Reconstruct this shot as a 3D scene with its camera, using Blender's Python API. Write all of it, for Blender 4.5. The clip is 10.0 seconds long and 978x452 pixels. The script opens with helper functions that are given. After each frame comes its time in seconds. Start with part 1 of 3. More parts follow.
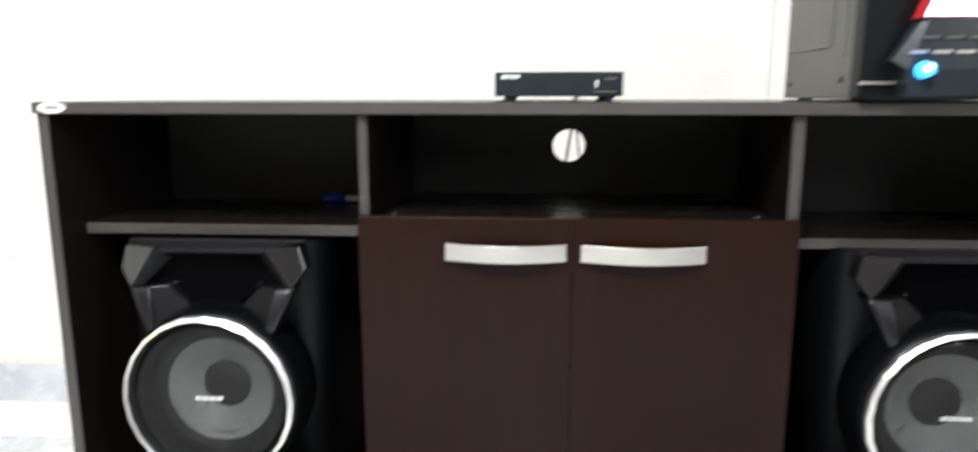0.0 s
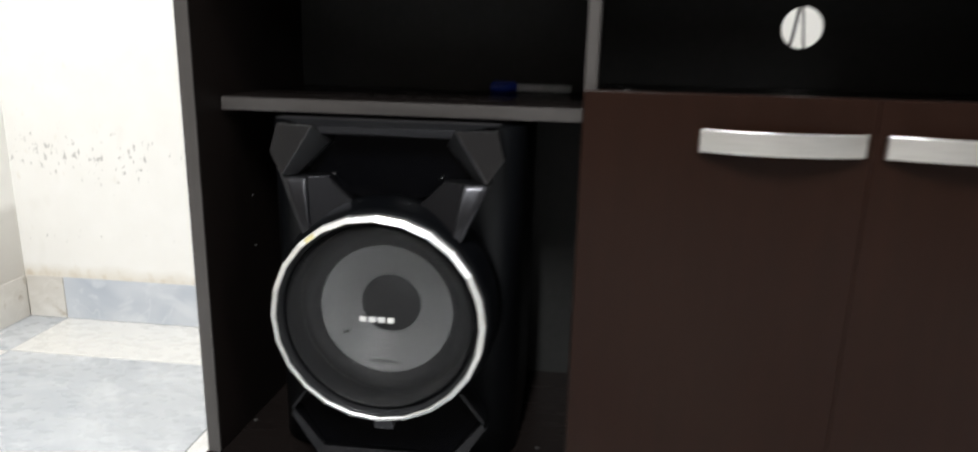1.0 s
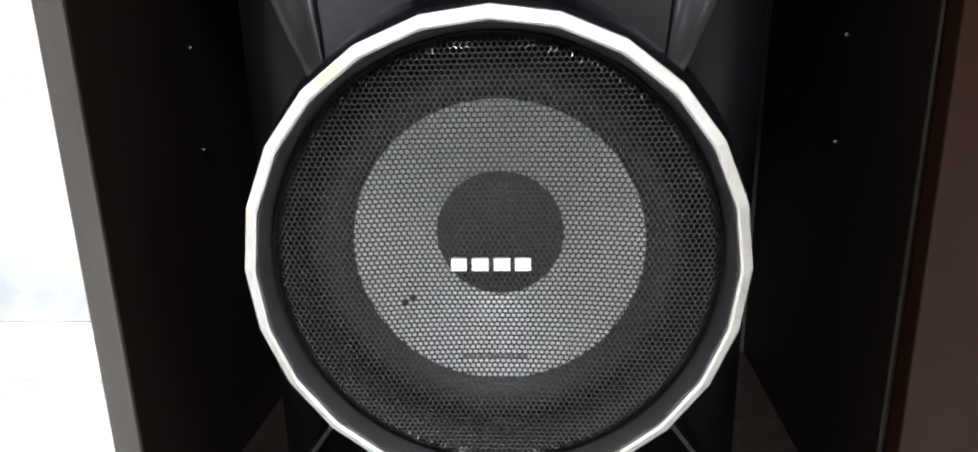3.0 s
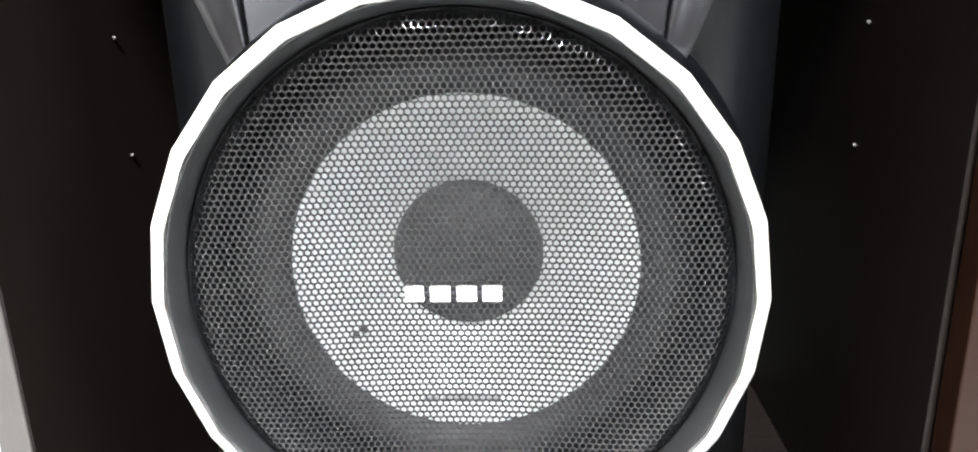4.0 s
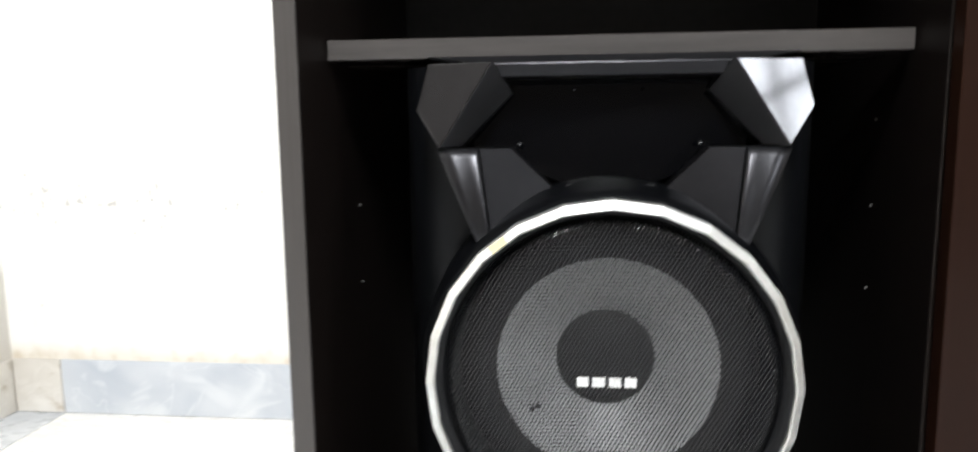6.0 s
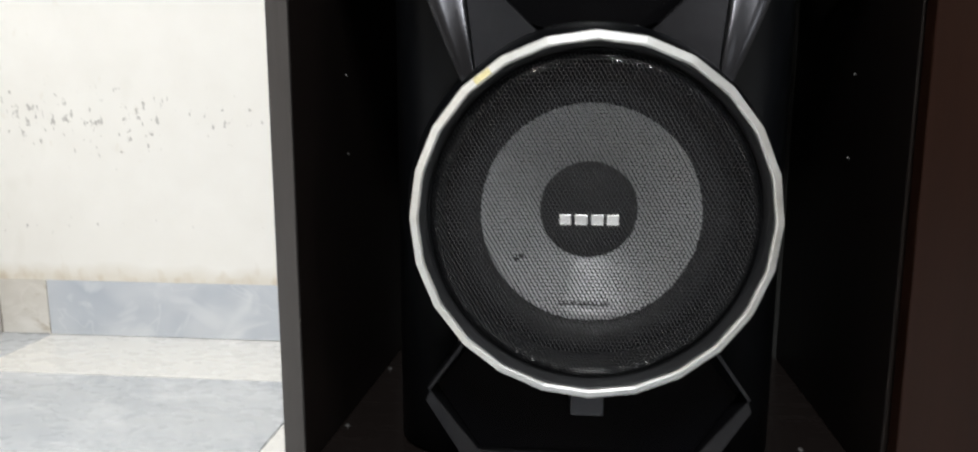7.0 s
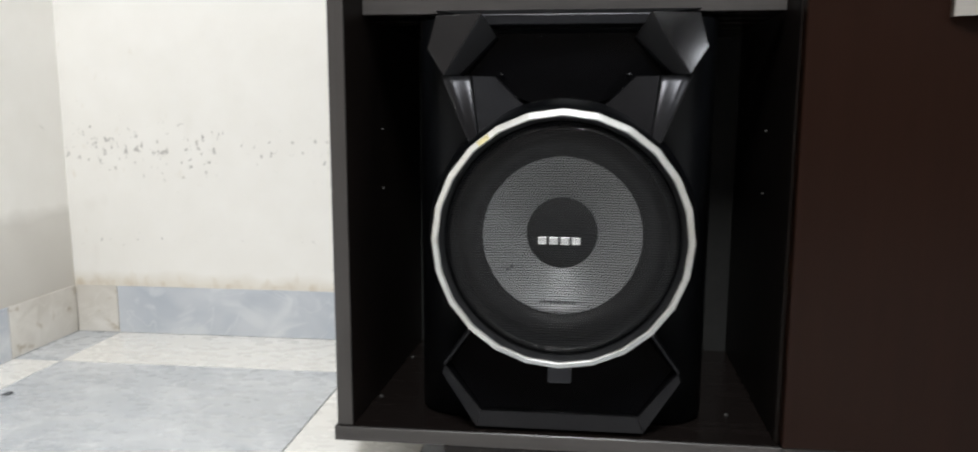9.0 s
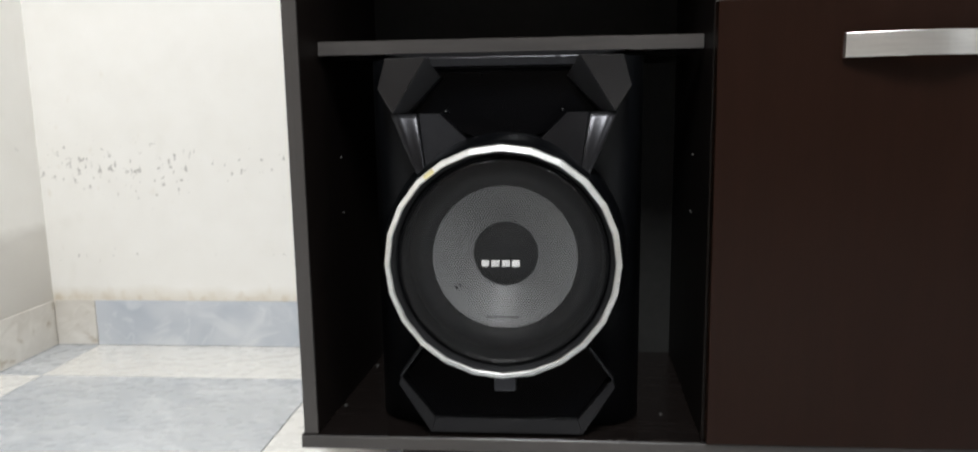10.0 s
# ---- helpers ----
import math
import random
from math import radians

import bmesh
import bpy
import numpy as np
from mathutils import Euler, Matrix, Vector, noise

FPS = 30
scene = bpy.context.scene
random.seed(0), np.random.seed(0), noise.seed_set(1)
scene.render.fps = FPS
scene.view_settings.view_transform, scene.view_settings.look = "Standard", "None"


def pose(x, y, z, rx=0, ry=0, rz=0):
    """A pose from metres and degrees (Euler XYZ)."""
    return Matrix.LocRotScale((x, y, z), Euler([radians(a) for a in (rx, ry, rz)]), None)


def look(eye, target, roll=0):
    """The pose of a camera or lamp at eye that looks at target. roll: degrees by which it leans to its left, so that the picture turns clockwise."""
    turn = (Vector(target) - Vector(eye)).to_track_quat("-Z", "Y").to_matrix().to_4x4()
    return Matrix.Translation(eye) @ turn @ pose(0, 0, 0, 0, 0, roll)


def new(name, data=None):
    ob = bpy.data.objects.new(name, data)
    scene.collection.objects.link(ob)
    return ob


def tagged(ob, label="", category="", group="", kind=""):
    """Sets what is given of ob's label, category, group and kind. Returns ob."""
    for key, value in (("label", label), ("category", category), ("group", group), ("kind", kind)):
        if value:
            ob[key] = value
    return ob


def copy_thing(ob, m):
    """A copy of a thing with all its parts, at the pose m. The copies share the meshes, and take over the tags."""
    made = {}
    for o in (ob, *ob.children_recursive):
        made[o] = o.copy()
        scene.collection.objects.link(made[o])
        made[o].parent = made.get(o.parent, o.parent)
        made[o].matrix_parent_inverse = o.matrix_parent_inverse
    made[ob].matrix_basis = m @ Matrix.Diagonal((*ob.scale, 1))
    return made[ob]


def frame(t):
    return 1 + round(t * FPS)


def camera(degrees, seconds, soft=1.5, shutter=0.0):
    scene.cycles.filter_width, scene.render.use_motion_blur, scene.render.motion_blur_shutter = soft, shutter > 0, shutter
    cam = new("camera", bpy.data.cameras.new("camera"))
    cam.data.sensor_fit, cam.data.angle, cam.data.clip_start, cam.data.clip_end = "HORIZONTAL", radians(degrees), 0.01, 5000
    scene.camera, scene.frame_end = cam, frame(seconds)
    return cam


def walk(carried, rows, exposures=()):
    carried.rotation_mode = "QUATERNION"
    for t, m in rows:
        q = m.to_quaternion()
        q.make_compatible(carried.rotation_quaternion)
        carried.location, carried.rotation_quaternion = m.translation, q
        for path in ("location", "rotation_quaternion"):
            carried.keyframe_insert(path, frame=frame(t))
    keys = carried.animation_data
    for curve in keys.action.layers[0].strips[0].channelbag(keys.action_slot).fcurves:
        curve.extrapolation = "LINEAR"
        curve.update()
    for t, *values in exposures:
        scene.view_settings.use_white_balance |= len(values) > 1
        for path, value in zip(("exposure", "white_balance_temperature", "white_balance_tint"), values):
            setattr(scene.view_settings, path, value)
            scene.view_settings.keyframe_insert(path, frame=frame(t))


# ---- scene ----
cam = camera(68.0, 10.0, soft=1.9, shutter=0.5)
PATH = [
    (0, (0.801, -1.139, 0.861), (0.672, 0.823, 0.495), -0.0),
    (0.2, (0.74, -1.122, 0.816), (0.576, 0.837, 0.446), 0.4),
    (0.5, (0.664, -1.058, 0.79), (0.549, 0.902, 0.41), -0.2),
    (1, (0.504, -0.914, 0.722), (0.293, 1.011, 0.222), 1.5),
    (1.5, (0.365, -0.736, 0.648), (0.212, 1.186, 0.117), 0.6),
    (2, (0.303, -0.592, 0.563), (0.192, 1.327, 0.01), 0.7),
    (2.2, (0.292, -0.543, 0.537), (0.201, 1.38, -0.005), 0.7),
    (3.3, (0.284, -0.407, 0.493), (0.177, 1.511, -0.063), -1.9),
    (3.5, (0.285, -0.385, 0.49), (0.2, 1.534, -0.066), -1.7),
    (4, (0.294, -0.362, 0.483), (0.21, 1.561, -0.058), -1.2),
    (4.5, (0.292, -0.392, 0.506), (0.176, 1.548, 0.035), -1.2),
    (5, (0.289, -0.442, 0.579), (0.173, 1.536, 0.303), -1.0),
    (5.5, (0.276, -0.514, 0.616), (0.114, 1.462, 0.354), -0.7),
    (5.6, (0.246, -0.537, 0.591), (0.111, 1.445, 0.365), -0.4),
    (6, (0.227, -0.589, 0.559), (0.027, 1.381, 0.282), -0.6),
    (6.2, (0.223, -0.6, 0.54), (-0.023, 1.364, 0.251), -1.8),
    (7.3, (0.24, -0.613, 0.428), (0.1, 1.353, 0.086), 1.0),
    (7.5, (0.244, -0.629, 0.426), (0.129, 1.336, 0.073), 0.9),
    (8, (0.255, -0.707, 0.449), (0.067, 1.262, 0.152), 0.6),
    (8.5, (0.254, -0.79, 0.485), (-0.024, 1.176, 0.241), 0.5),
    (9, (0.269, -0.833, 0.491), (0.059, 1.134, 0.201), 0.2),
    (9.5, (0.285, -0.853, 0.521), (0.178, 1.132, 0.302), -0.2),
    (10, (0.318, -0.902, 0.542), (0.16, 1.067, 0.229), -0.8),
]
walk(cam, [(t, look(eye, target, roll)) for t, eye, target, roll in PATH],
     exposures=[(0, 0.9), (0.5, 0.5), (1, 0.45), (1.5, 0.2), (2, 0.3), (2.2, 0.4), (3.3, 1.55), (3.5, 1.85), (4, 2.5), (4.5, 2.6), (5.0, 2.55), (5.5, 2.4), (6.0, 0.85), (6.2, 0.5), (7.3, 0.25), (7.5, 0.2), (10, 0.15)])

# ---- world and light ----
world = bpy.data.worlds.new("sky")
scene.world = world
world.use_nodes = True
wn = world.node_tree
sky = wn.nodes.new("ShaderNodeTexSky")
sky.sky_type, sky.sun_disc = "NISHITA", False
sky.sun_elevation, sky.sun_rotation = radians(50), radians(150)
wn.links.new(sky.outputs[0], wn.nodes["Background"].inputs[0])
wn.nodes["Background"].inputs[1].default_value = 0.1


def area_lamp(name, m, w, h, watts, colour):
    data = bpy.data.lights.new(name, "AREA")
    data.shape, data.size, data.size_y, data.energy, data.color = "RECTANGLE", w, h, watts, colour
    ob = new(name, data)
    ob.matrix_world = m
    return ob


# room: x -0.86 to 3.3, y -3.2 to 0.70, z 0 to 2.75
RX0, RX1, RY0, RY1, RZ = -0.86, 3.3, -3.2, 0.70, 2.75
WY0, WY1, WZ0, WZ1 = -3.05, -1.85, 1.35, 2.50
area_lamp("window_light", look((RX1 + 0.06, (WY0 + WY1) / 2, (WZ0 + WZ1) / 2), (0, (WY0 + WY1) / 2, (WZ0 + WZ1) / 2)), 1.20, 1.15, 40, (0.94, 0.97, 1.0))
area_lamp("ceiling_tube_light", look((0.30, -1.85, 2.665), (0.30, -1.84, 0)), 0.05, 1.15, 112, (0.965, 0.985, 1.0))

# ---- materials ----


def material(name, colour, rough=0.5, metal=0.0, dark=None, scale=8.0, stretch=(1, 1, 1), amount=0.5, bump=0.0, bump_scale=120.0, rough_var=0.0, coat=0.0, specular=0.5):
    """Two scales of variation between colour and dark, with a fine bump."""
    m = bpy.data.materials.new(name)
    m.use_nodes = True
    nt = m.node_tree
    b = nt.nodes["Principled BSDF"]
    b.inputs["Metallic"].default_value, b.inputs["Roughness"].default_value = metal, rough
    b.inputs["Coat Weight"].default_value = coat
    b.inputs["Specular IOR Level"].default_value = specular
    co = nt.nodes.new("ShaderNodeTexCoord")
    mp = nt.nodes.new("ShaderNodeMapping")
    mp.inputs["Scale"].default_value = stretch
    nt.links.new(co.outputs["Object"], mp.inputs[0])
    n1, n2 = nt.nodes.new("ShaderNodeTexNoise"), nt.nodes.new("ShaderNodeTexNoise")
    n1.inputs["Scale"].default_value, n1.inputs["Detail"].default_value = scale, 5
    n2.inputs["Scale"].default_value, n2.inputs["Detail"].default_value = scale * 9, 3
    for n in (n1, n2):
        nt.links.new(mp.outputs[0], n.inputs["Vector"])
    mix = nt.nodes.new("ShaderNodeMath")
    mix.operation = "MULTIPLY_ADD"
    nt.links.new(n2.outputs["Fac"], mix.inputs[0])
    mix.inputs[1].default_value = 0.45
    half = nt.nodes.new("ShaderNodeMath")
    half.operation = "MULTIPLY"
    half.inputs[1].default_value = 0.65
    nt.links.new(n1.outputs["Fac"], half.inputs[0])
    nt.links.new(half.outputs[0], mix.inputs[2])
    ramp = nt.nodes.new("ShaderNodeValToRGB")
    d = dark or tuple(c * 0.7 for c in colour)
    ramp.color_ramp.elements[0].position, ramp.color_ramp.elements[1].position = 0.55 - amount * 0.35, 0.55 + amount * 0.25
    ramp.color_ramp.elements[0].color, ramp.color_ramp.elements[1].color = (*d, 1), (*colour, 1)
    nt.links.new(mix.outputs[0], ramp.inputs[0])
    nt.links.new(ramp.outputs[0], b.inputs["Base Color"])
    if rough_var:
        rv = nt.nodes.new("ShaderNodeMapRange")
        rv.inputs["To Min"].default_value, rv.inputs["To Max"].default_value = rough - rough_var, rough + rough_var
        nt.links.new(mix.outputs[0], rv.inputs[0])
        nt.links.new(rv.outputs[0], b.inputs["Roughness"])
    if bump:
        n3 = nt.nodes.new("ShaderNodeTexNoise")
        n3.inputs["Scale"].default_value = bump_scale
        nt.links.new(mp.outputs[0], n3.inputs["Vector"])
        bp = nt.nodes.new("ShaderNodeBump")
        bp.inputs["Strength"].default_value, bp.inputs["Distance"].default_value = bump, 0.001
        nt.links.new(n3.outputs["Fac"], bp.inputs["Height"])
        nt.links.new(bp.outputs[0], b.inputs["Normal"])
    return m


def glow(name, colour, strength):
    m = bpy.data.materials.new(name)
    m.use_nodes = True
    b = m.node_tree.nodes["Principled BSDF"]
    b.inputs["Base Color"].default_value = (*colour, 1)
    b.inputs["Emission Color"].default_value = (*colour, 1)
    b.inputs["Emission Strength"].default_value = strength
    return m


def wall_material(name, mould, tide=None):
    """Old off-white distemper with faint patches; mould: height band of dark specks and flaked paint."""
    m = material(name, (0.85, 0.83, 0.79), 0.85, dark=(0.79, 0.765, 0.715), scale=1.8, amount=0.8, bump=0.5, bump_scale=26)
    nt = m.node_tree
    b = nt.nodes["Principled BSDF"]
    ramp = b.inputs["Base Color"].links[0].from_node
    geo = nt.nodes.new("ShaderNodeNewGeometry")
    sep = nt.nodes.new("ShaderNodeSeparateXYZ")
    nt.links.new(geo.outputs["Position"], sep.inputs[0])
    colour = ramp.outputs[0]
    for centre, width, scale, low, high, tint in mould:
        band = nt.nodes.new("ShaderNodeMapRange")
        sub = nt.nodes.new("ShaderNodeMath")
        sub.operation = "SUBTRACT"
        sub.inputs[1].default_value = centre
        nt.links.new(sep.outputs["Z"], sub.inputs[0])
        ab = nt.nodes.new("ShaderNodeMath")
        ab.operation = "ABSOLUTE"
        nt.links.new(sub.outputs[0], ab.inputs[0])
        nt.links.new(ab.outputs[0], band.inputs[0])
        band.inputs["From Min"].default_value, band.inputs["From Max"].default_value = 0, width
        band.inputs["To Min"].default_value, band.inputs["To Max"].default_value = 0.14, -0.12
        band.clamp = True
        big = nt.nodes.new("ShaderNodeTexNoise")
        big.inputs["Scale"].default_value = 5
        nt.links.new(geo.outputs["Position"], big.inputs["Vector"])
        stretch = nt.nodes.new("ShaderNodeMapping")
        stretch.inputs["Scale"].default_value = (1, 1, 0.6)
        nt.links.new(geo.outputs["Position"], stretch.inputs[0])
        fine = nt.nodes.new("ShaderNodeTexNoise")
        fine.inputs["Scale"].default_value, fine.inputs["Detail"].default_value = scale, 2
        nt.links.new(stretch.outputs[0], fine.inputs["Vector"])
        a1 = nt.nodes.new("ShaderNodeMath")
        a1.operation = "MULTIPLY_ADD"
        nt.links.new(big.outputs["Fac"], a1.inputs[0])
        a1.inputs[1].default_value = 0.24
        nt.links.new(band.outputs[0], a1.inputs[2])
        a2 = nt.nodes.new("ShaderNodeMath")
        a2.operation = "ADD"
        nt.links.new(a1.outputs[0], a2.inputs[0])
        nt.links.new(fine.outputs["Fac"], a2.inputs[1])
        cut = nt.nodes.new("ShaderNodeMapRange")
        cut.inputs["From Min"].default_value, cut.inputs["From Max"].default_value = low, high
        nt.links.new(a2.outputs[0], cut.inputs[0])
        mx = nt.nodes.new("ShaderNodeMix")
        mx.data_type = "RGBA"
        nt.links.new(cut.outputs[0], mx.inputs["Factor"])
        nt.links.new(colour, mx.inputs["A"])
        mx.inputs["B"].default_value = (*tint, 1)
        colour = mx.outputs["Result"]
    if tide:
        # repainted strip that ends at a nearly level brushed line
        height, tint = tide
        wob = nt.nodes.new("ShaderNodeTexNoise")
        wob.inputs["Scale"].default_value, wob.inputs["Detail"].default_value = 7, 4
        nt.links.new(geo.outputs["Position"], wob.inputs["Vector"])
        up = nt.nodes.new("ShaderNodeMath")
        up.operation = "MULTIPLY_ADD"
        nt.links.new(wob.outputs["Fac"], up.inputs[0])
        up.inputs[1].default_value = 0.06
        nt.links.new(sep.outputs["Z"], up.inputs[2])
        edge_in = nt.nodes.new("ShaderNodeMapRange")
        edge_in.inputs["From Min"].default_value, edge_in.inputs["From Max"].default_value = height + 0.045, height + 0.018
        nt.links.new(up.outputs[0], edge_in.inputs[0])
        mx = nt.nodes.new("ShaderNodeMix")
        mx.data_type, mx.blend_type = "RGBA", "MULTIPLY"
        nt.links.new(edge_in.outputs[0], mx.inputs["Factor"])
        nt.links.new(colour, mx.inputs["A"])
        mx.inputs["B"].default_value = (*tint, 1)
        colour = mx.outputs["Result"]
    nt.links.new(colour, b.inputs["Base Color"])
    return m


def marble(name, pale, mid, deep, scale, rough, dirt=0.0):
    """Glazed tile: cloudy patches, whitish wisps and faint veins; each piece shows another part of the stone."""
    m = bpy.data.materials.new(name)
    m.use_nodes = True
    nt = m.node_tree
    b = nt.nodes["Principled BSDF"]
    geo, info = nt.nodes.new("ShaderNodeNewGeometry"), nt.nodes.new("ShaderNodeObjectInfo")
    far = nt.nodes.new("ShaderNodeVectorMath")
    far.operation = "MULTIPLY_ADD"
    nt.links.new(info.outputs["Random"], far.inputs[0])
    far.inputs[1].default_value = (7, 11, 13)
    nt.links.new(geo.outputs["Position"], far.inputs[2])
    mp = nt.nodes.new("ShaderNodeMapping")
    mp.inputs["Scale"].default_value, mp.inputs["Rotation"].default_value = (1, 1.7, 1.5), (0, 0, radians(25))
    nt.links.new(far.outputs[0], mp.inputs[0])

    def noise(size, detail, warp):
        n = nt.nodes.new("ShaderNodeTexNoise")
        n.inputs["Scale"].default_value, n.inputs["Detail"].default_value, n.inputs["Distortion"].default_value = size, detail, warp
        nt.links.new(mp.outputs[0], n.inputs["Vector"])
        return n.outputs["Fac"]

    def ramp_of(fac, low, high):
        r = nt.nodes.new("ShaderNodeMapRange")
        r.inputs["From Min"].default_value, r.inputs["From Max"].default_value = low, high
        nt.links.new(fac, r.inputs[0])
        return r.outputs[0]

    def blend(fac, a, colour):
        x = nt.nodes.new("ShaderNodeMix")
        x.data_type = "RGBA"
        nt.links.new(fac, x.inputs["Factor"])
        if isinstance(a, tuple):
            x.inputs["A"].default_value = (*a, 1)
        else:
            nt.links.new(a, x.inputs["A"])
        x.inputs["B"].default_value = (*colour, 1)
        return x.outputs["Result"]

    cloud = blend(ramp_of(noise(scale, 2, 0.5), 0.38, 0.64), mid, deep)
    white = blend(ramp_of(noise(scale * 1.9, 2, 1.0), 0.50, 0.76), cloud, pale)
    vein = nt.nodes.new("ShaderNodeMath")
    vein.operation = "PINGPONG"
    vein.inputs[1].default_value = 0.5
    nt.links.new(noise(scale * 0.9, 3, 1.2), vein.inputs[0])
    out = blend(ramp_of(vein.outputs[0], 0.488, 0.515), white, pale)
    if dirt:
        out = blend(ramp_of(noise(scale * 4, 6, 0.4), 0.62 - dirt, 0.72), out, (0.42, 0.36, 0.28))
    nt.links.new(out, b.inputs["Base Color"])
    rr = nt.nodes.new("ShaderNodeMapRange")
    rr.inputs["To Min"].default_value, rr.inputs["To Max"].default_value = rough - 0.06, rough + 0.12
    nt.links.new(noise(30, 4, 0), rr.inputs[0])
    nt.links.new(rr.outputs[0], b.inputs["Roughness"])
    return m


M_WALL = wall_material("limewashed_plaster", [(0.42, 0.19, 105, 0.885, 0.965, (0.50, 0.48, 0.45)), (0.22, 0.08, 110, 0.90, 0.97, (0.56, 0.54, 0.51)), (0.115, 0.030, 30, 0.70, 0.94, (0.70, 0.64, 0.55)), (0.30, 0.30, 9, 0.81, 1.05, (0.72, 0.69, 0.63))], (0.130, (0.88, 0.85, 0.80)))
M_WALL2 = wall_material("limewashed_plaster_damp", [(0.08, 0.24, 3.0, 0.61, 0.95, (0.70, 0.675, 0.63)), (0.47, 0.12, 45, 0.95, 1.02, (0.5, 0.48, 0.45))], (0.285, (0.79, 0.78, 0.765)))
# dark brown for unseen walls, chosen to keep reflections and bounce light low
M_DARK_SURROUND = material("dark_surround_for_reflections", (0.125, 0.11, 0.10), 0.8, dark=(0.09, 0.078, 0.07), scale=1.5, amount=0.8)
M_CEIL = material("white_ceiling_paint", (0.82, 0.82, 0.80), 0.9, scale=2, amount=0.3, dark=(0.78, 0.78, 0.76))
M_GREY_TILE = marble("grey_marbled_tile", (0.63, 0.64, 0.65), (0.50, 0.515, 0.53), (0.40, 0.422, 0.45), 3.0, 0.25)
M_CREAM_TILE = marble("cream_tile", (0.765, 0.75, 0.715), (0.75, 0.733, 0.697), (0.728, 0.708, 0.67), 3.0, 0.25)
M_CREAM_SKIRT = marble("stained_cream_skirting", (0.74, 0.71, 0.66), (0.68, 0.65, 0.60), (0.58, 0.545, 0.49), 6.0, 0.4, 0.015)
M_SKIRT = marble("blue_grey_marbled_skirting", (0.67, 0.685, 0.70), (0.55, 0.572, 0.605), (0.43, 0.465, 0.515), 5.5, 0.35)
M_GROUT = material("grout", (0.30, 0.29, 0.27), 0.9, scale=40)
M_WENGE = material("wenge_laminate", (0.0076, 0.0055, 0.0047), 0.42, dark=(0.0050, 0.0036, 0.0031), scale=6, stretch=(9, 9, 0.7), amount=0.9, bump=0.06, bump_scale=70, rough_var=0.05, specular=0.14)
M_DOOR = material("wenge_door_laminate", (0.0138, 0.0056, 0.0034), 0.30, dark=(0.0092, 0.0038, 0.0023), scale=6, stretch=(8, 8, 0.6), amount=0.9, bump=0.06, bump_scale=70, rough_var=0.05, specular=0.11)
M_WENGE_H = material("wenge_laminate_flat", (0.0078, 0.0059, 0.0053), 0.26, dark=(0.0052, 0.0039, 0.0035), scale=6, stretch=(0.7, 9, 9), amount=0.9, bump=0.06, bump_scale=70, rough_var=0.05, specular=0.3)
M_EDGE_V = material("edge_banding_upright", (0.047, 0.042, 0.039), 0.42, dark=(0.032, 0.029, 0.026), scale=9, stretch=(22, 3, 0.8), amount=0.7, bump=0.15, bump_scale=60)
M_EDGE_H = material("edge_banding_level", (0.048, 0.043, 0.040), 0.42, dark=(0.030, 0.027, 0.025), scale=9, stretch=(0.8, 3, 22), amount=0.7, bump=0.15, bump_scale=60)
M_BACKBOARD = material("black_hardboard", (0.021, 0.021, 0.0199), 0.5, scale=9, specular=0.2)
M_STEEL = material("brushed_steel", (0.72, 0.70, 0.66), 0.33, 1.0, scale=20, stretch=(1, 1, 12), amount=0.3, dark=(0.66, 0.64, 0.60))
M_PIN = material("zinc_pin", (0.085, 0.082, 0.079), 0.55, 0.6, scale=60)
M_BLACK = material("satin_black_plastic", (0.0025, 0.0028, 0.0034), 0.4, scale=30, dark=(0.0019, 0.0021, 0.0026), bump=0.08, bump_scale=500, specular=0.15)
M_SLEEVE = material("satin_black_sleeve", (0.014, 0.0142, 0.015), 0.38, scale=30, specular=0.4)
# steel of the hinge plates, and of the dots that imitate recess glints
M_STEEL_GLINT = material("dark_steel_and_glint", (0.16, 0.16, 0.165), 0.2, 0.9, scale=30)
M_BARREL = material("satin_black_barrel", (0.0015, 0.0017, 0.0022), 0.42, scale=25, rough_var=0.04, specular=0.08)
M_GLOSS = material("piano_black_plastic", (0.0010, 0.0011, 0.0015), 0.09, scale=25, rough_var=0.03, specular=0.08)
# one gunmetal in four tones: the facets' light and shade put into colour
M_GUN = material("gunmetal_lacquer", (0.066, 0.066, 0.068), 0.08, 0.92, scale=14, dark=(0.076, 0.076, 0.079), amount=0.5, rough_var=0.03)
M_NECK = material("gunmetal_shaded_neck", (0.038, 0.038, 0.041), 0.30, 0.9, scale=14, dark=(0.032, 0.032, 0.035), amount=0.5, rough_var=0.06)
M_EARB = material("gunmetal_shaded_satin", (0.042, 0.042, 0.0445), 0.34, 0.8, scale=14, dark=(0.037, 0.037, 0.040), amount=0.5, rough_var=0.04)
M_NECKB = material("gunmetal_deep_shade", (0.017, 0.017, 0.0187), 0.30, 0.85, scale=20, dark=(0.014, 0.014, 0.0157), rough_var=0.04)
M_CHROME = material("chrome", (0.94, 0.94, 0.935), 0.38, 1.0, scale=20, dark=(0.80, 0.79, 0.76), amount=0.6, rough_var=0.05)
M_GRILLE = material("black_perforated_steel", (0.0045, 0.0045, 0.0052), 0.14, 0.0, scale=60, specular=0.5)
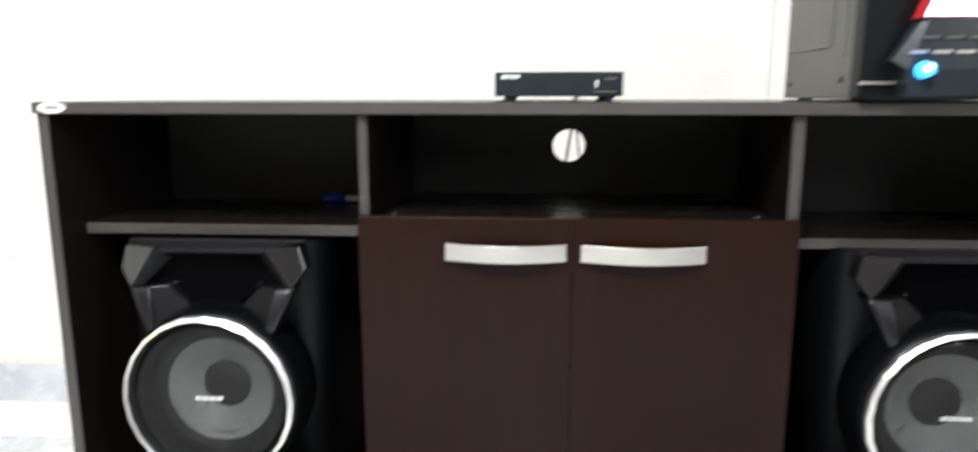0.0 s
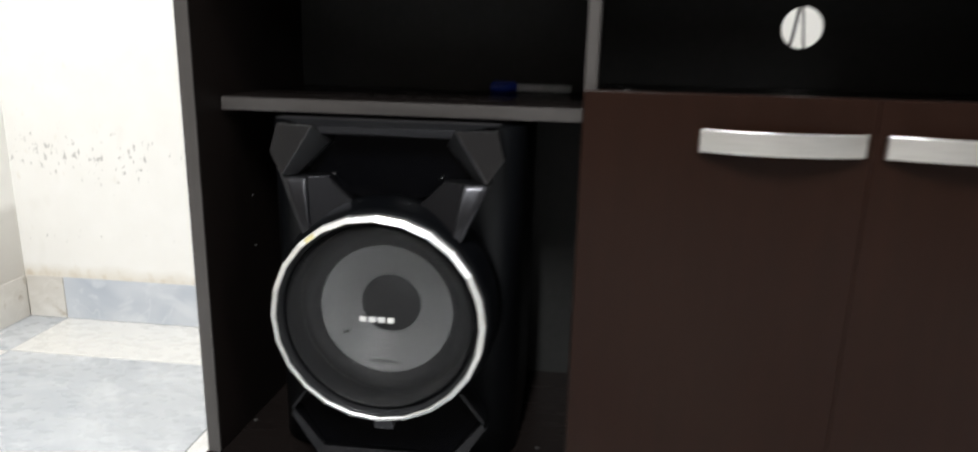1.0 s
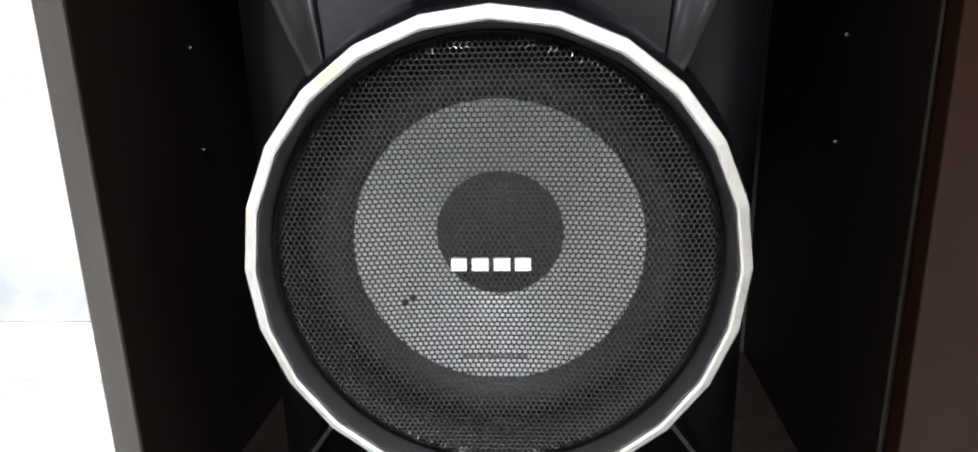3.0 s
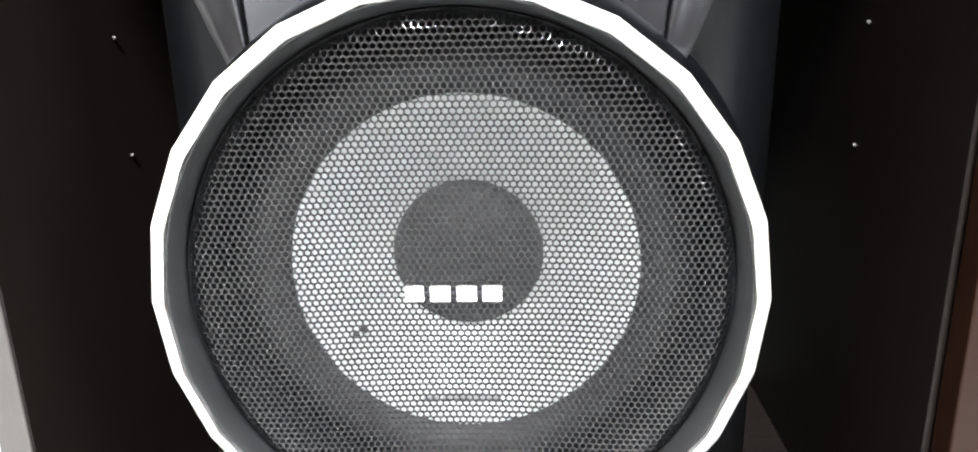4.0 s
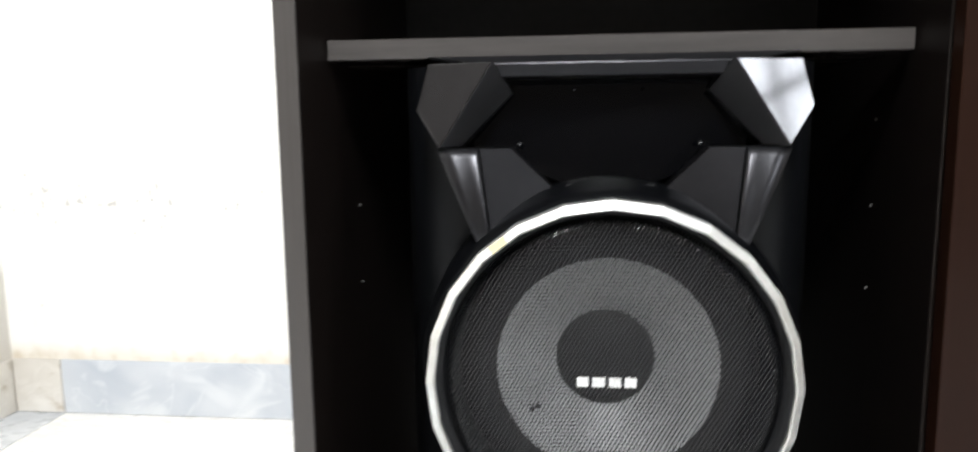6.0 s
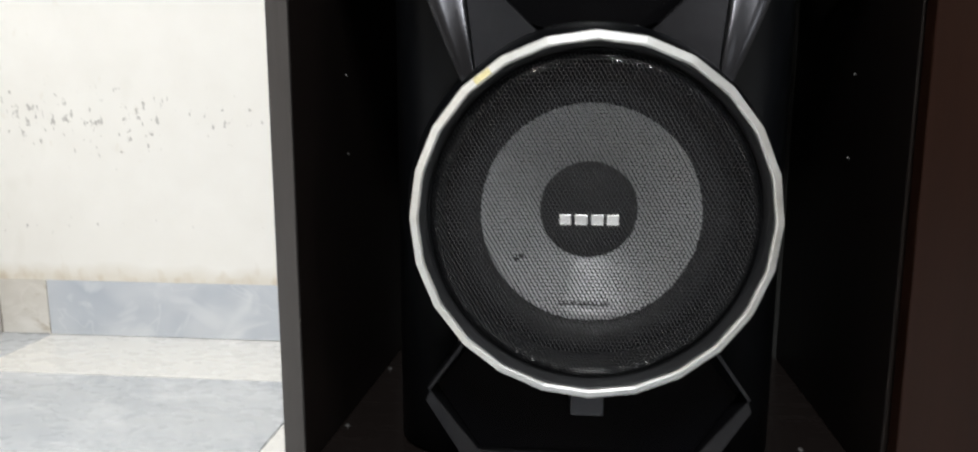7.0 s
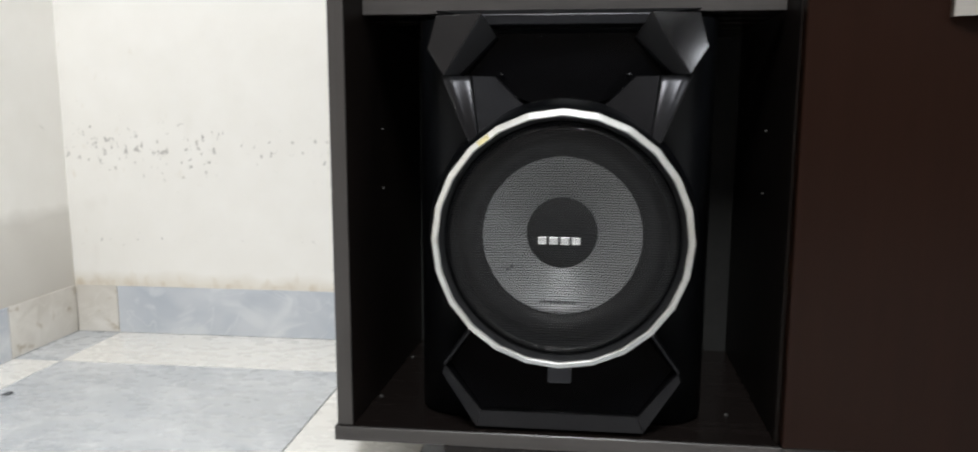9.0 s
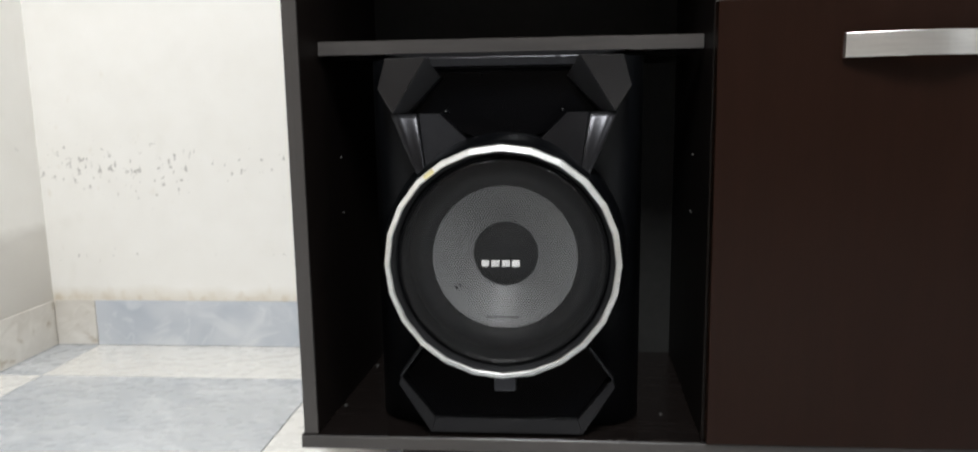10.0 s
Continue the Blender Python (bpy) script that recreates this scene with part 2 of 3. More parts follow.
M_CONE = material("silver_grey_cone", (0.64, 0.645, 0.65), 0.42, 0.25, scale=9, dark=(0.57, 0.575, 0.58), amount=0.6, rough_var=0.05, bump=0.4, bump_scale=16, specular=0.3)
M_CAP = material("matt_black_dust_cap", (0.038, 0.038, 0.039), 0.6, scale=30)
M_RUBBER = material("black_rubber_surround", (0.018, 0.018, 0.0188), 0.55, scale=50)
M_FAINT = material("faint_grey_print", (0.26, 0.26, 0.265), 0.5, scale=60)
M_STAIN = material("yellowed_tape", (0.62, 0.55, 0.30), 0.5, scale=60)
M_SILVER = material("silver_print", (0.80, 0.80, 0.79), 0.22, 1.0, scale=80)
M_WHITE = material("white_print", (0.75, 0.75, 0.74), 0.5, scale=60)
M_DARKPRINT = material("dark_print", (0.05, 0.05, 0.06), 0.6, scale=60)
M_BLUE = material("blue_plastic", (0.012, 0.045, 0.36), 0.25, scale=40)
M_CLEAR = material("clear_pen_barrel", (0.55, 0.57, 0.58), 0.12, scale=50)
M_CASE = material("grey_painted_steel", (0.090, 0.090, 0.081), 0.45, scale=10, dark=(0.072, 0.072, 0.065), amount=0.5, bump=0.1)
M_RED = material("red_trim", (0.5, 0.02, 0.03), 0.3, scale=40)
M_TEAL = material("blue_black_plastic", (0.016, 0.021, 0.026), 0.2, scale=30)
M_LED = glow("blue_led", (0.03, 0.33, 1.0), 1.6)
M_LEDCORE = glow("led_core", (0.75, 0.93, 1.0), 4)
M_SCREEN = glow("lit_display", (0.95, 0.97, 1.0), 2.2)
M_FRAME = material("white_window_paint", (0.45, 0.44, 0.42), 0.4, scale=10)
M_WIRE = material("black_cable", (0.01, 0.01, 0.01), 0.5, scale=60)
M_TUBE = glow("tube", (1.0, 0.985, 0.95), 3)

# ---- mesh helpers ----


def mesh_from(name, verts, faces, smooth=False):
    me = bpy.data.meshes.new(name)
    me.from_pydata([tuple(v) for v in verts], [], faces)
    me.validate()
    if smooth:
        me.polygons.foreach_set("use_smooth", [True] * len(me.polygons))
    return me


def place(name, me, mat, parent=None, label="", m=None):
    if mat is not None and not me.materials:
        me.materials.append(mat)
    ob = new(name, me)
    if parent is not None:
        ob.parent = parent
    if m is not None:
        ob.matrix_basis = m
    if label:
        ob["label"] = label
    return ob


def part(name, bm, mat, parent=None, label="", smooth=False):
    me = bpy.data.meshes.new(name)
    bmesh.ops.recalc_face_normals(bm, faces=bm.faces)
    if smooth:
        for f in bm.faces:
            f.smooth = True
    bm.to_mesh(me)
    bm.free()
    return place(name, me, mat, parent, label)


def block(x0, x1, y0, y1, z0, z1, bevel=0.0, segments=2, bm=None):
    bm = bm or bmesh.new()
    made = bmesh.ops.create_cube(bm, size=1)["verts"]
    bmesh.ops.scale(bm, vec=(x1 - x0, y1 - y0, z1 - z0), verts=made)
    bmesh.ops.translate(bm, vec=((x0 + x1) / 2, (y0 + y1) / 2, (z0 + z1) / 2), verts=made)
    if bevel:
        edges = list({e for v in made for e in v.link_edges})
        bmesh.ops.bevel(bm, geom=edges, offset=bevel, segments=segments, affect="EDGES", profile=0.5)
    return bm


def revolve(profile, steps=96, offset=0.0, axis="y"):
    """A turned shell: profile of (radius, along), about the axis through the origin."""
    verts, faces = [], []
    for r, a in profile:
        for k in range(steps):
            w = 2 * math.pi * k / steps + offset
            c, s = r * math.sin(w), r * math.cos(w)
            verts.append((c, a, s) if axis == "y" else ((c, s, a) if axis == "z" else (a, c, s)))
    n = len(profile)
    for i in range(n - 1):
        for k in range(steps):
            j = (k + 1) % steps
            faces.append((i * steps + k, i * steps + j, (i + 1) * steps + j, (i + 1) * steps + k))
    return verts, faces


def turned(name, profile, mat, parent, label="", steps=96, offset=0.0, axis="y", at=(0, 0, 0), smooth=True, caps=False):
    verts, faces = revolve(profile, steps, offset, axis)
    if caps:
        faces = faces + [tuple(range(steps)), tuple(range((len(profile) - 1) * steps, len(profile) * steps))]
    verts = [(x + at[0], y + at[1], z + at[2]) for x, y, z in verts]
    bm = bmesh.new()
    vs = [bm.verts.new(v) for v in verts]
    for f in faces:
        bm.faces.new([vs[i] for i in f])
    return part(name, bm, mat, parent, label, smooth)


def plate(points, back, bm=None, bevel=0.0, steps=2):
    """A solid whose front is the polygon of points and whose back lies in the plane y = back."""
    bm = bm or bmesh.new()
    front = [bm.verts.new(p) for p in points]
    rear = [bm.verts.new((p[0], back, p[2])) for p in points]
    face = bm.faces.new(front)
    bm.faces.new(rear[::-1])
    n = len(points)
    for i in range(n):
        bm.faces.new((front[i], rear[i], rear[(i + 1) % n], front[(i + 1) % n]))
    if bevel:
        bmesh.ops.bevel(bm, geom=list(face.edges), offset=bevel, segments=steps, affect="EDGES", profile=0.5)
    return bm


def thing(name, x, y, z, label, category, group="", kind=""):
    ob = tagged(new(name), label, category, group, kind)
    ob.location = (x, y, z)
    return ob


def planar(points):
    """The polygon with every corner past the third brought into the plane of the first three, along y."""
    a, b, c = (Vector(p) for p in points[:3])
    n = (b - a).cross(c - a)
    return points[:3] + [(x, a.y - ((x - a.x) * n.x + (z - a.z) * n.z) / n.y, z) for x, _, z in points[3:]]


def flip(points):
    return [(-x, y, z) for x, y, z in points][::-1]


# ---- room ----
T = 0.12
tagged(part("wall_north", block(RX0 - T, RX1 + T, RY1, RY1 + T, -0.1, RZ), M_WALL), "off-white limewashed wall with mould specks and flaking", "wall", kind="structure")
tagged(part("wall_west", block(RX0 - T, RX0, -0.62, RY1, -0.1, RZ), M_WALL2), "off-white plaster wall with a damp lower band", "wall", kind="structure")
# unseen wall parts turn dark brown here to dim what gloss surfaces reflect
tagged(part("wall_west_south", block(RX0 - T, RX0, RY0, -0.62, -0.1, RZ), M_DARK_SURROUND), "unseen wall, made dark brown for dim reflections", "wall", kind="structure")
east = block(RX1, RX1 + T, RY0, WY0, -0.1, RZ)
block(RX1, RX1 + T, WY1, -1.0, -0.1, RZ, bm=east)
block(RX1, RX1 + T, WY0, WY1, -0.1, WZ0, bm=east)
block(RX1, RX1 + T, WY0, WY1, WZ1, RZ, bm=east)
tagged(part("wall_east", east, M_DARK_SURROUND), "unseen wall with a window, made dark brown for dim reflections", "wall", kind="structure")
# unseen pale stretch added as a reflector for the ring's right facets
tagged(part("wall_east_north", block(RX1, RX1 + T, -1.0, RY1, -0.1, RZ), M_WALL2), "unseen wall, kept off-white to brighten the chrome ring", "wall", kind="structure")
tagged(part("wall_south", block(RX0 - T, RX1 + T, RY0 - T, RY0, -0.1, RZ), M_DARK_SURROUND), "unseen wall, made dark brown for dim reflections", "wall", kind="structure")
tagged(part("ceiling", block(RX0 - T, RX1 + T, RY0 - T, RY1 + T, RZ, RZ + 0.1), M_CEIL), "plain white painted ceiling", "ceiling", kind="structure")
window = thing("window_1", 0, 0, 0, "bright window with a cross of bars", "window", kind="structure")
ym, zm = -2.42, 1.99
part("window_frame", block(RX1 - 0.01, RX1 + 0.03, WY0, WY0 + 0.05, WZ0, WZ1), M_FRAME, window)
part("window_frame", block(RX1 - 0.01, RX1 + 0.03, WY1 - 0.05, WY1, WZ0, WZ1), M_FRAME, window)
part("window_frame", block(RX1 - 0.01, RX1 + 0.03, WY0 + 0.05, WY1 - 0.05, WZ0, WZ0 + 0.05), M_FRAME, window)
part("window_frame", block(RX1 - 0.01, RX1 + 0.03, WY0 + 0.05, WY1 - 0.05, WZ1 - 0.05, WZ1), M_FRAME, window)
part("mullion", block(RX1 - 0.008, RX1 + 0.025, ym - 0.03, ym + 0.03, WZ0 + 0.05, WZ1 - 0.05), M_FRAME, window)
part("transom", block(RX1 - 0.005, RX1 + 0.022, WY0 + 0.05, WY1 - 0.05, zm - 0.03, zm + 0.03), M_FRAME, window)

tube = thing("tube_light", 0.30, -1.85, RZ, "white ceiling tube light with a slim batten", "lamp")
tube.rotation_euler = (0, 0, radians(90))
part("batten", block(-0.62, 0.62, -0.03, 0.03, -0.05, 0, 0.004), M_WHITE, tube)
turned("tube", [(0.0, -0.58), (0.013, -0.58), (0.013, 0.58), (0.0, 0.58)], M_TUBE, tube, axis="x", steps=16, at=(0, 0, -0.066))

# ---- tv cabinet ----
DX0, DX1 = 0.5168, 0.5330      # dividers
EX0, EX1 = 1.190, 1.209
CX1 = 1.724                  # outer right
CB, CT = 0.117, 0.825        # inside bottom and top
CD = 0.352                   # back
cab = thing("tv_cabinet", 0, 0, 0, "dark wenge laminate television cabinet with two doors and open side bays", "cabinet")
BV = 0.0012
LEAN = 0.045
HINGE0, HINGE1 = 0.570, 1.150


def board(name, x0, x1, y0, y1, z0, z1, mat=M_WENGE, edge="front", label=""):
    """A laminate board with a paler banded front edge."""
    bm = block(x0, x1, y0 + 0.0014, y1, z0, z1, BV, 1)
    if name in ("side_panel", "divider"):      # assembled slightly out of square
        for v in bm.verts:
            v.co.x += LEAN * max(v.co.y, 0)
    ob = part(name, bm, mat, cab, label)
    # divider band stops at door height; the dark edge below imitates the doors' shade
    low = 0.655 if name == "divider" else z0
    part("edge_band", block(x0 + 0.0006, x1 - 0.0006, y0, y0 + 0.0016, low + 0.0006, z1 - 0.0006, 0.0006, 1), M_EDGE_V if z1 - z0 > 0.1 else M_EDGE_H, ob)
    return ob


board("side_panel", -0.007, 0.013, -0.006, CD, CB, CT)
board("side_panel", CX1 - 0.018, CX1, 0, CD, CB, CT)
board("divider", DX0, DX1, 0, CD, CB, CT)
board("divider", EX0, EX1, 0, CD, CB, CT)
top = board("top_panel", -0.010, CX1 + 0.004, -0.013, CD + 0.01, CT, CT + 0.0195, M_WENGE_H)
board("bottom_panel", -0.010, CX1 + 0.004, -0.010, CD + 0.005, CB - 0.0185, CB, M_WENGE_H)
board("shelf", 0.0165, DX0 + 0.0015, 0.059, CD - 0.006, 0.6165, 0.6355, M_WENGE_H)
board("shelf", EX1 + 0.0005, CX1 - 0.0185, 0.059, CD - 0.006, 0.605, 0.6235, M_WENGE_H)
board("shelf", DX1 + 0.0005, EX0 - 0.0005, 0.004, CD - 0.006, 0.637, 0.655, M_WENGE_H)
part("plinth", block(0.126, CX1 - 0.126, -0.006, 0.30, 0.0005, CB - 0.0187, BV, 1), M_WENGE_H, cab, "dark recessed plinth")

# back panel with a round cable hole
HX, HZ, HR = 0.866, 0.752, 0.033
bm = bmesh.new()
N = 48
rim = [(HX + HR * math.cos(2 * math.pi * k / N), HZ + HR * math.sin(2 * math.pi * k / N)) for k in range(N)]
for y in (CD - 0.004, CD + 0.001):
    ring = [bm.verts.new((x, y, z)) for x, z in rim]
    outer = []
    for k in range(N):
        c, s = math.cos(2 * math.pi * k / N), math.sin(2 * math.pi * k / N)
        reach = min((CX1 - 0.002 - HX) / c if c > 1e-6 else ((0.002 - HX) / c if c < -1e-6 else 1e9), (CT - HZ) / s if s > 1e-6 else ((CB - HZ) / s if s < -1e-6 else 1e9))
        outer.append(bm.verts.new((HX + reach * c, y, HZ + reach * s)))
    for k in range(N):
        j = (k + 1) % N
        bm.faces.new((ring[k], ring[j], outer[j], outer[k]))
    corners = [bm.verts.new((x, y, z)) for x, z in ((0.002, CB), (CX1 - 0.002, CB), (CX1 - 0.002, CT), (0.002, CT))]
    for q in corners:
        near = sorted(range(N), key=lambda k: (outer[k].co - q.co).length)
        def side(v):
            return (abs(v.co.x - q.co.x) < 1e-5, abs(v.co.z - q.co.z) < 1e-5)
        for k in range(N):
            j = (k + 1) % N
            if {side(outer[k]), side(outer[j])} == {(True, False), (False, True)}:
                bm.faces.new((outer[k], outer[j], q))
    if y < CD:
        first = ring
for k in range(N):
    j = (k + 1) % N
    bm.faces.new((first[k], first[j], ring[j], ring[k]))
part("back_panel", bm, M_BACKBOARD, cab, "black hardboard back with a round cable hole")


def door(x0, x1, h0, h1, sag):
    bm = block(x0, x1, -0.018, -0.0015, 0.120, 0.665, 0.0012, 2)
    for v in bm.verts:
        if sag and v.co.x < (x0 + x1) / 2:      # hung slightly out of true
            v.co.x += (0.665 - v.co.z) * 0.006
    d = part("door", bm, M_DOOR, cab, "dark wenge laminate door")
    # bowed flat strip handle
    bm, steps = bmesh.new(), 24
    za, zb, rows = 0.597, 0.6245, []
    path = [(h0, -0.018)]
    for k in range(steps + 1):
        u = k / steps
        path.append((h0 + (h1 - h0) * u, -0.025 - 0.019 * math.sin(math.pi * u)))
    path.append((h1, -0.018))
    for i, (x, y) in enumerate(path):
        rows.append([bm.verts.new((x, y, za)), bm.verts.new((x, y, zb))])
    for a, b in zip(rows, rows[1:]):
        bm.faces.new((a[0], b[0], b[1], a[1]))
    ob = part("handle", bm, M_STEEL, d, "bowed brushed steel strip handle", smooth=False)
    thick = ob.modifiers.new("thickness", "SOLIDIFY")
    thick.thickness, thick.offset = 0.0022, 0
    soft = ob.modifiers.new("edges", "BEVEL")
    soft.width, soft.segments = 0.0008, 2
    return d


door(0.5168, 0.8588, 0.659, 0.848, True)
door(0.8595, 1.2065, 0.873, 1.064, False)

# shelf support pins and their holes in the bays
pin_mesh = mesh_from("shelf_pin", *revolve([(0.0, -0.0010), (0.0010, -0.0008), (0.0013, 0.0), (0.0013, 0.003)], 10, axis="x"))
for z in (0.3975, 0.478, 0.560):
    for x, turn in ((0.0142, 180), (DX0 - 0.0012, 0), (EX1 + 0.0012, 180), (CX1 - 0.0192, 0)):
        if z < 0.5 or x > 0.5:
            place("shelf_pin", pin_mesh, M_PIN, cab, m=pose(x + LEAN * 0.137, 0.137, z, 0, 0, turn))
place("shelf_pin", pin_mesh, M_PIN, cab, m=pose(0.0142, 0.03, 0.79, 0, 0, 180))
for x, y in ((0.478, 0.080), (0.0235, 0.092), (0.0310, 0.260)):
    place("screw_cap", mesh_from("screw_cap", *revolve([(0.0, 0.002), (0.0025, 0.0015), (0.003, 0.0)], 10, axis="z")), M_PIN, cab, m=pose(x, y, CB, 0, 0, 0))

# hinge plates showing over the doors
for x in (HINGE0, HINGE1):
    plate_part = part("hinge_plate", block(x - 0.008, x + 0.008, 0.006, 0.030, 0.6552, 0.6640, 0.0015, 2), M_STEEL_GLINT, cab, "small steel hinge plate")
    turned("hinge_screw", [(0.0, 0.0018), (0.0028, 0.0012), (0.0032, 0.0)], M_PIN, plate_part, axis="z", steps=12, at=(x, 0.018, 0.6640))

# oval maker's sticker on the top's front edge
def oval(name, cx, cz, a, b, y0, y1, mat, parent, label=""):
    bm = bmesh.new()
    pts = [(cx + a * math.cos(2 * math.pi * k / 32), y0, cz + b * math.sin(2 * math.pi * k / 32)) for k in range(32)]
    return part(name, plate(pts, y1, bm), mat, parent, label)


stick = oval("sticker", 0.0255, 0.8348, 0.0235, 0.0088, -0.0138, -0.0129, M_WHITE, top, "white oval paper sticker")
for x in (0.016, 0.0215, 0.027, 0.0325):
    part("print_bar", block(x, x + 0.004, -0.0142, -0.0137, 0.832, 0.838), M_DARKPRINT, stick)

# ---- speakers ----


def grille_mesh(radius, pitch, hole):
    """A pressed steel disc pierced by hexagonal holes; dished in the middle, with a rolled rim."""
    def depth(x, z):
        r = math.hypot(x, z)
        u = min(max((r - 0.040) / 0.075, 0), 1)
        y = -0.0090 * u * u * (3 - 2 * u)
        roll = radius + 0.0005 - 0.0105
        if r > roll:
            y += 0.0105 - math.sqrt(max(0.0105 ** 2 - (r - roll) ** 2, 0))
        return y
    verts, faces, seen = [], [], {}

    def corner(x, z):
        key = (round(x * 1e5), round(z * 1e5))
        if key not in seen:
            seen[key] = len(verts)
            verts.append((x, depth(x, z), z))
        return seen[key]
    rows = int(radius / (pitch * 0.866)) + 1
    cols = int(radius / pitch) + 1
    for j in range(-rows, rows + 1):
        for i in range(-cols, cols + 1):
            x, z = (i + 0.5 * (j % 2)) * pitch, j * pitch * 0.866
            if math.hypot(x, z) > radius - pitch * 0.4:
                continue
            out, inn, low = [], [], []
            for k in range(6):
                w = math.pi / 6 + k * math.pi / 3
                c, s = math.cos(w), math.sin(w)
                out.append(corner(x + pitch / math.sqrt(3) * c, z + pitch / math.sqrt(3) * s))
            for k in range(6):
                w = math.pi / 6 + k * math.pi / 3
                hx, hz = x + hole * math.cos(w), z + hole * math.sin(w)
                d = depth(hx, hz)
                inn.append(len(verts))
                verts.append((hx, d + 0.0001, hz))
            for k in range(6):
                low.append(len(verts))
                v = verts[inn[k]]
                verts.append((v[0], v[1] + 0.0007, v[2]))
            for k in range(6):
                q = (k + 1) % 6
                faces.append((out[k], out[q], inn[q], inn[k]))
                faces.append((inn[k], inn[q], low[q], low[k]))
    return mesh_from("grille", verts, faces)


def speaker(x, y, z, label):
    sp = thing("speaker", x, y, z, label, "speaker", "pair of stereo speakers")
    H = 0.492
    # body: rounded front corners
    prof, half, front, rad = [], 0.181, 0.034, 0.058
    prof += [(-half + 0.004, 0.31), (-half, 0.306)]
    for k in range(17):
        w = math.pi / 2 * k / 16
        prof.append((-half + rad - rad * math.cos(w), front + rad - rad * math.sin(w)))
    prof += [(-px, py) for px, py in prof[::-1]]
    bm = bmesh.new()
    lo = [bm.verts.new((px, py, 0.004)) for px, py in prof]
    hi = [bm.verts.new((px, py, H)) for px, py in prof]
    bm.faces.new(lo)
    lid = bm.faces.new(hi)
    n = len(prof)
    for i in range(n):
        bm.faces.new((lo[i], lo[(i + 1) % n], hi[(i + 1) % n], hi[i])).smooth = True
    bmesh.ops.bevel(bm, geom=list(lid.edges), offset=0.004, segments=2, affect="EDGES")
    part("body", bm, M_BLACK, sp, "satin black cabinet with rounded front corners")
    for sx in (-0.14, 0.14):
        for sy in (0.07, 0.28):
            turned("rubber_foot", [(0.0, 0.0), (0.012, 0.0), (0.011, 0.005), (0.0, 0.005)], M_RUBBER, sp, axis="z", steps=16, at=(sx, sy, 0))
    # tweeter recess between the ears
    RZC = 0.243
    back = 0.0345
    pit = [(-0.112, 0.030, 0.478), (0.112, 0.030, 0.478), (0.112, 0.026, 0.421), (0.034, 0.020, 0.392), (-0.034, 0.020, 0.392), (-0.112, 0.026, 0.421)]
    part("tweeter_panel", plate(pit, back), M_GLOSS, sp, "glossy black tweeter recess")
    # lip and brim use the shaded gunmetal tones
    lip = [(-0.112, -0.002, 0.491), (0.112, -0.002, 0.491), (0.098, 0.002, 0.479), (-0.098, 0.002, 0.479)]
    part("top_lip", plate(lip, back, bevel=0.0022, steps=4), M_NECKB, sp, "gunmetal lip over the tweeter, shade in its colour")
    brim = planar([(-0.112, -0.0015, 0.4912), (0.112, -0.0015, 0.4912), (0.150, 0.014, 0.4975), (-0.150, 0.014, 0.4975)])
    part("top_brim", plate(brim, back, bevel=0.0010), M_EARB, sp, "gunmetal top edge, shade in its colour")
    earA = planar([(-0.093, -0.011, 0.491), (-0.136, -0.012, 0.4235), (-0.1565, 0.000, 0.454), (-0.147, 0.0, 0.491)])
    earB = planar([(-0.093, -0.011, 0.491), (-0.136, -0.012, 0.4235), (-0.1205, 0.004, 0.4235), (-0.0785, 0.018, 0.468)])
    neckA = [(-0.139, -0.007, 0.4228), (-0.105, -0.006, 0.4228), (-0.094, -0.026, 0.350), (-0.1035, -0.024, 0.345)]
    neckB = planar([(-0.0935, -0.0255, 0.350), (-0.1045, -0.005, 0.4228), (-0.079, 0.004, 0.4228), (-0.043, 0, 0.388), (-0.064, 0, 0.376)])
    def shoulder(side):
        """Outer neck: a shoulder that rolls from leaning back at the top to upright at the foot, with a rounded ridge."""
        bm, rows = bmesh.new(), []
        (ax, ay, az), (bx, by, bz), (cx, cy, cz), (dx, dy, dz) = neckA
        for k in range(11):
            s = k / 10
            rise = s + s * (1 - s) * 0.9
            out = (ax + (dx - ax) * s, ay + (dy - ay) * rise, az + (dz - az) * s)
            rid = (bx + (cx - bx) * s, by + (cy - by) * rise, bz + (cz - bz) * s)
            row = [(out[0], back, out[2]), (out[0] - 0.0004, out[1] + 0.002, out[2]), out]
            for f, sink in ((0.35, 0.0010), (0.7, 0.0008), (0.88, 0.0), (0.95, 0.0006), (1.0, 0.0022)):
                row.append((out[0] + (rid[0] - out[0]) * f, out[1] + (rid[1] - out[1]) * f + sink, out[2] + (rid[2] - out[2]) * f))
            row.append((rid[0], back, rid[2]))
            rows.append([bm.verts.new((px * side, py, pz)) for px, py, pz in row])
        for a, b in zip(rows, rows[1:]):
            for k in range(len(a) - 1):
                bm.faces.new((a[k], a[k + 1], b[k + 1], b[k])).smooth = 1 < k < 7
        bm.faces.new(rows[0])
        bm.faces.new(rows[-1])
        bmesh.ops.recalc_face_normals(bm, faces=bm.faces)
        return bm

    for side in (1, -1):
        part("neck_facet", shoulder(side), M_NECK, sp, "gunmetal neck, shade in its colour")
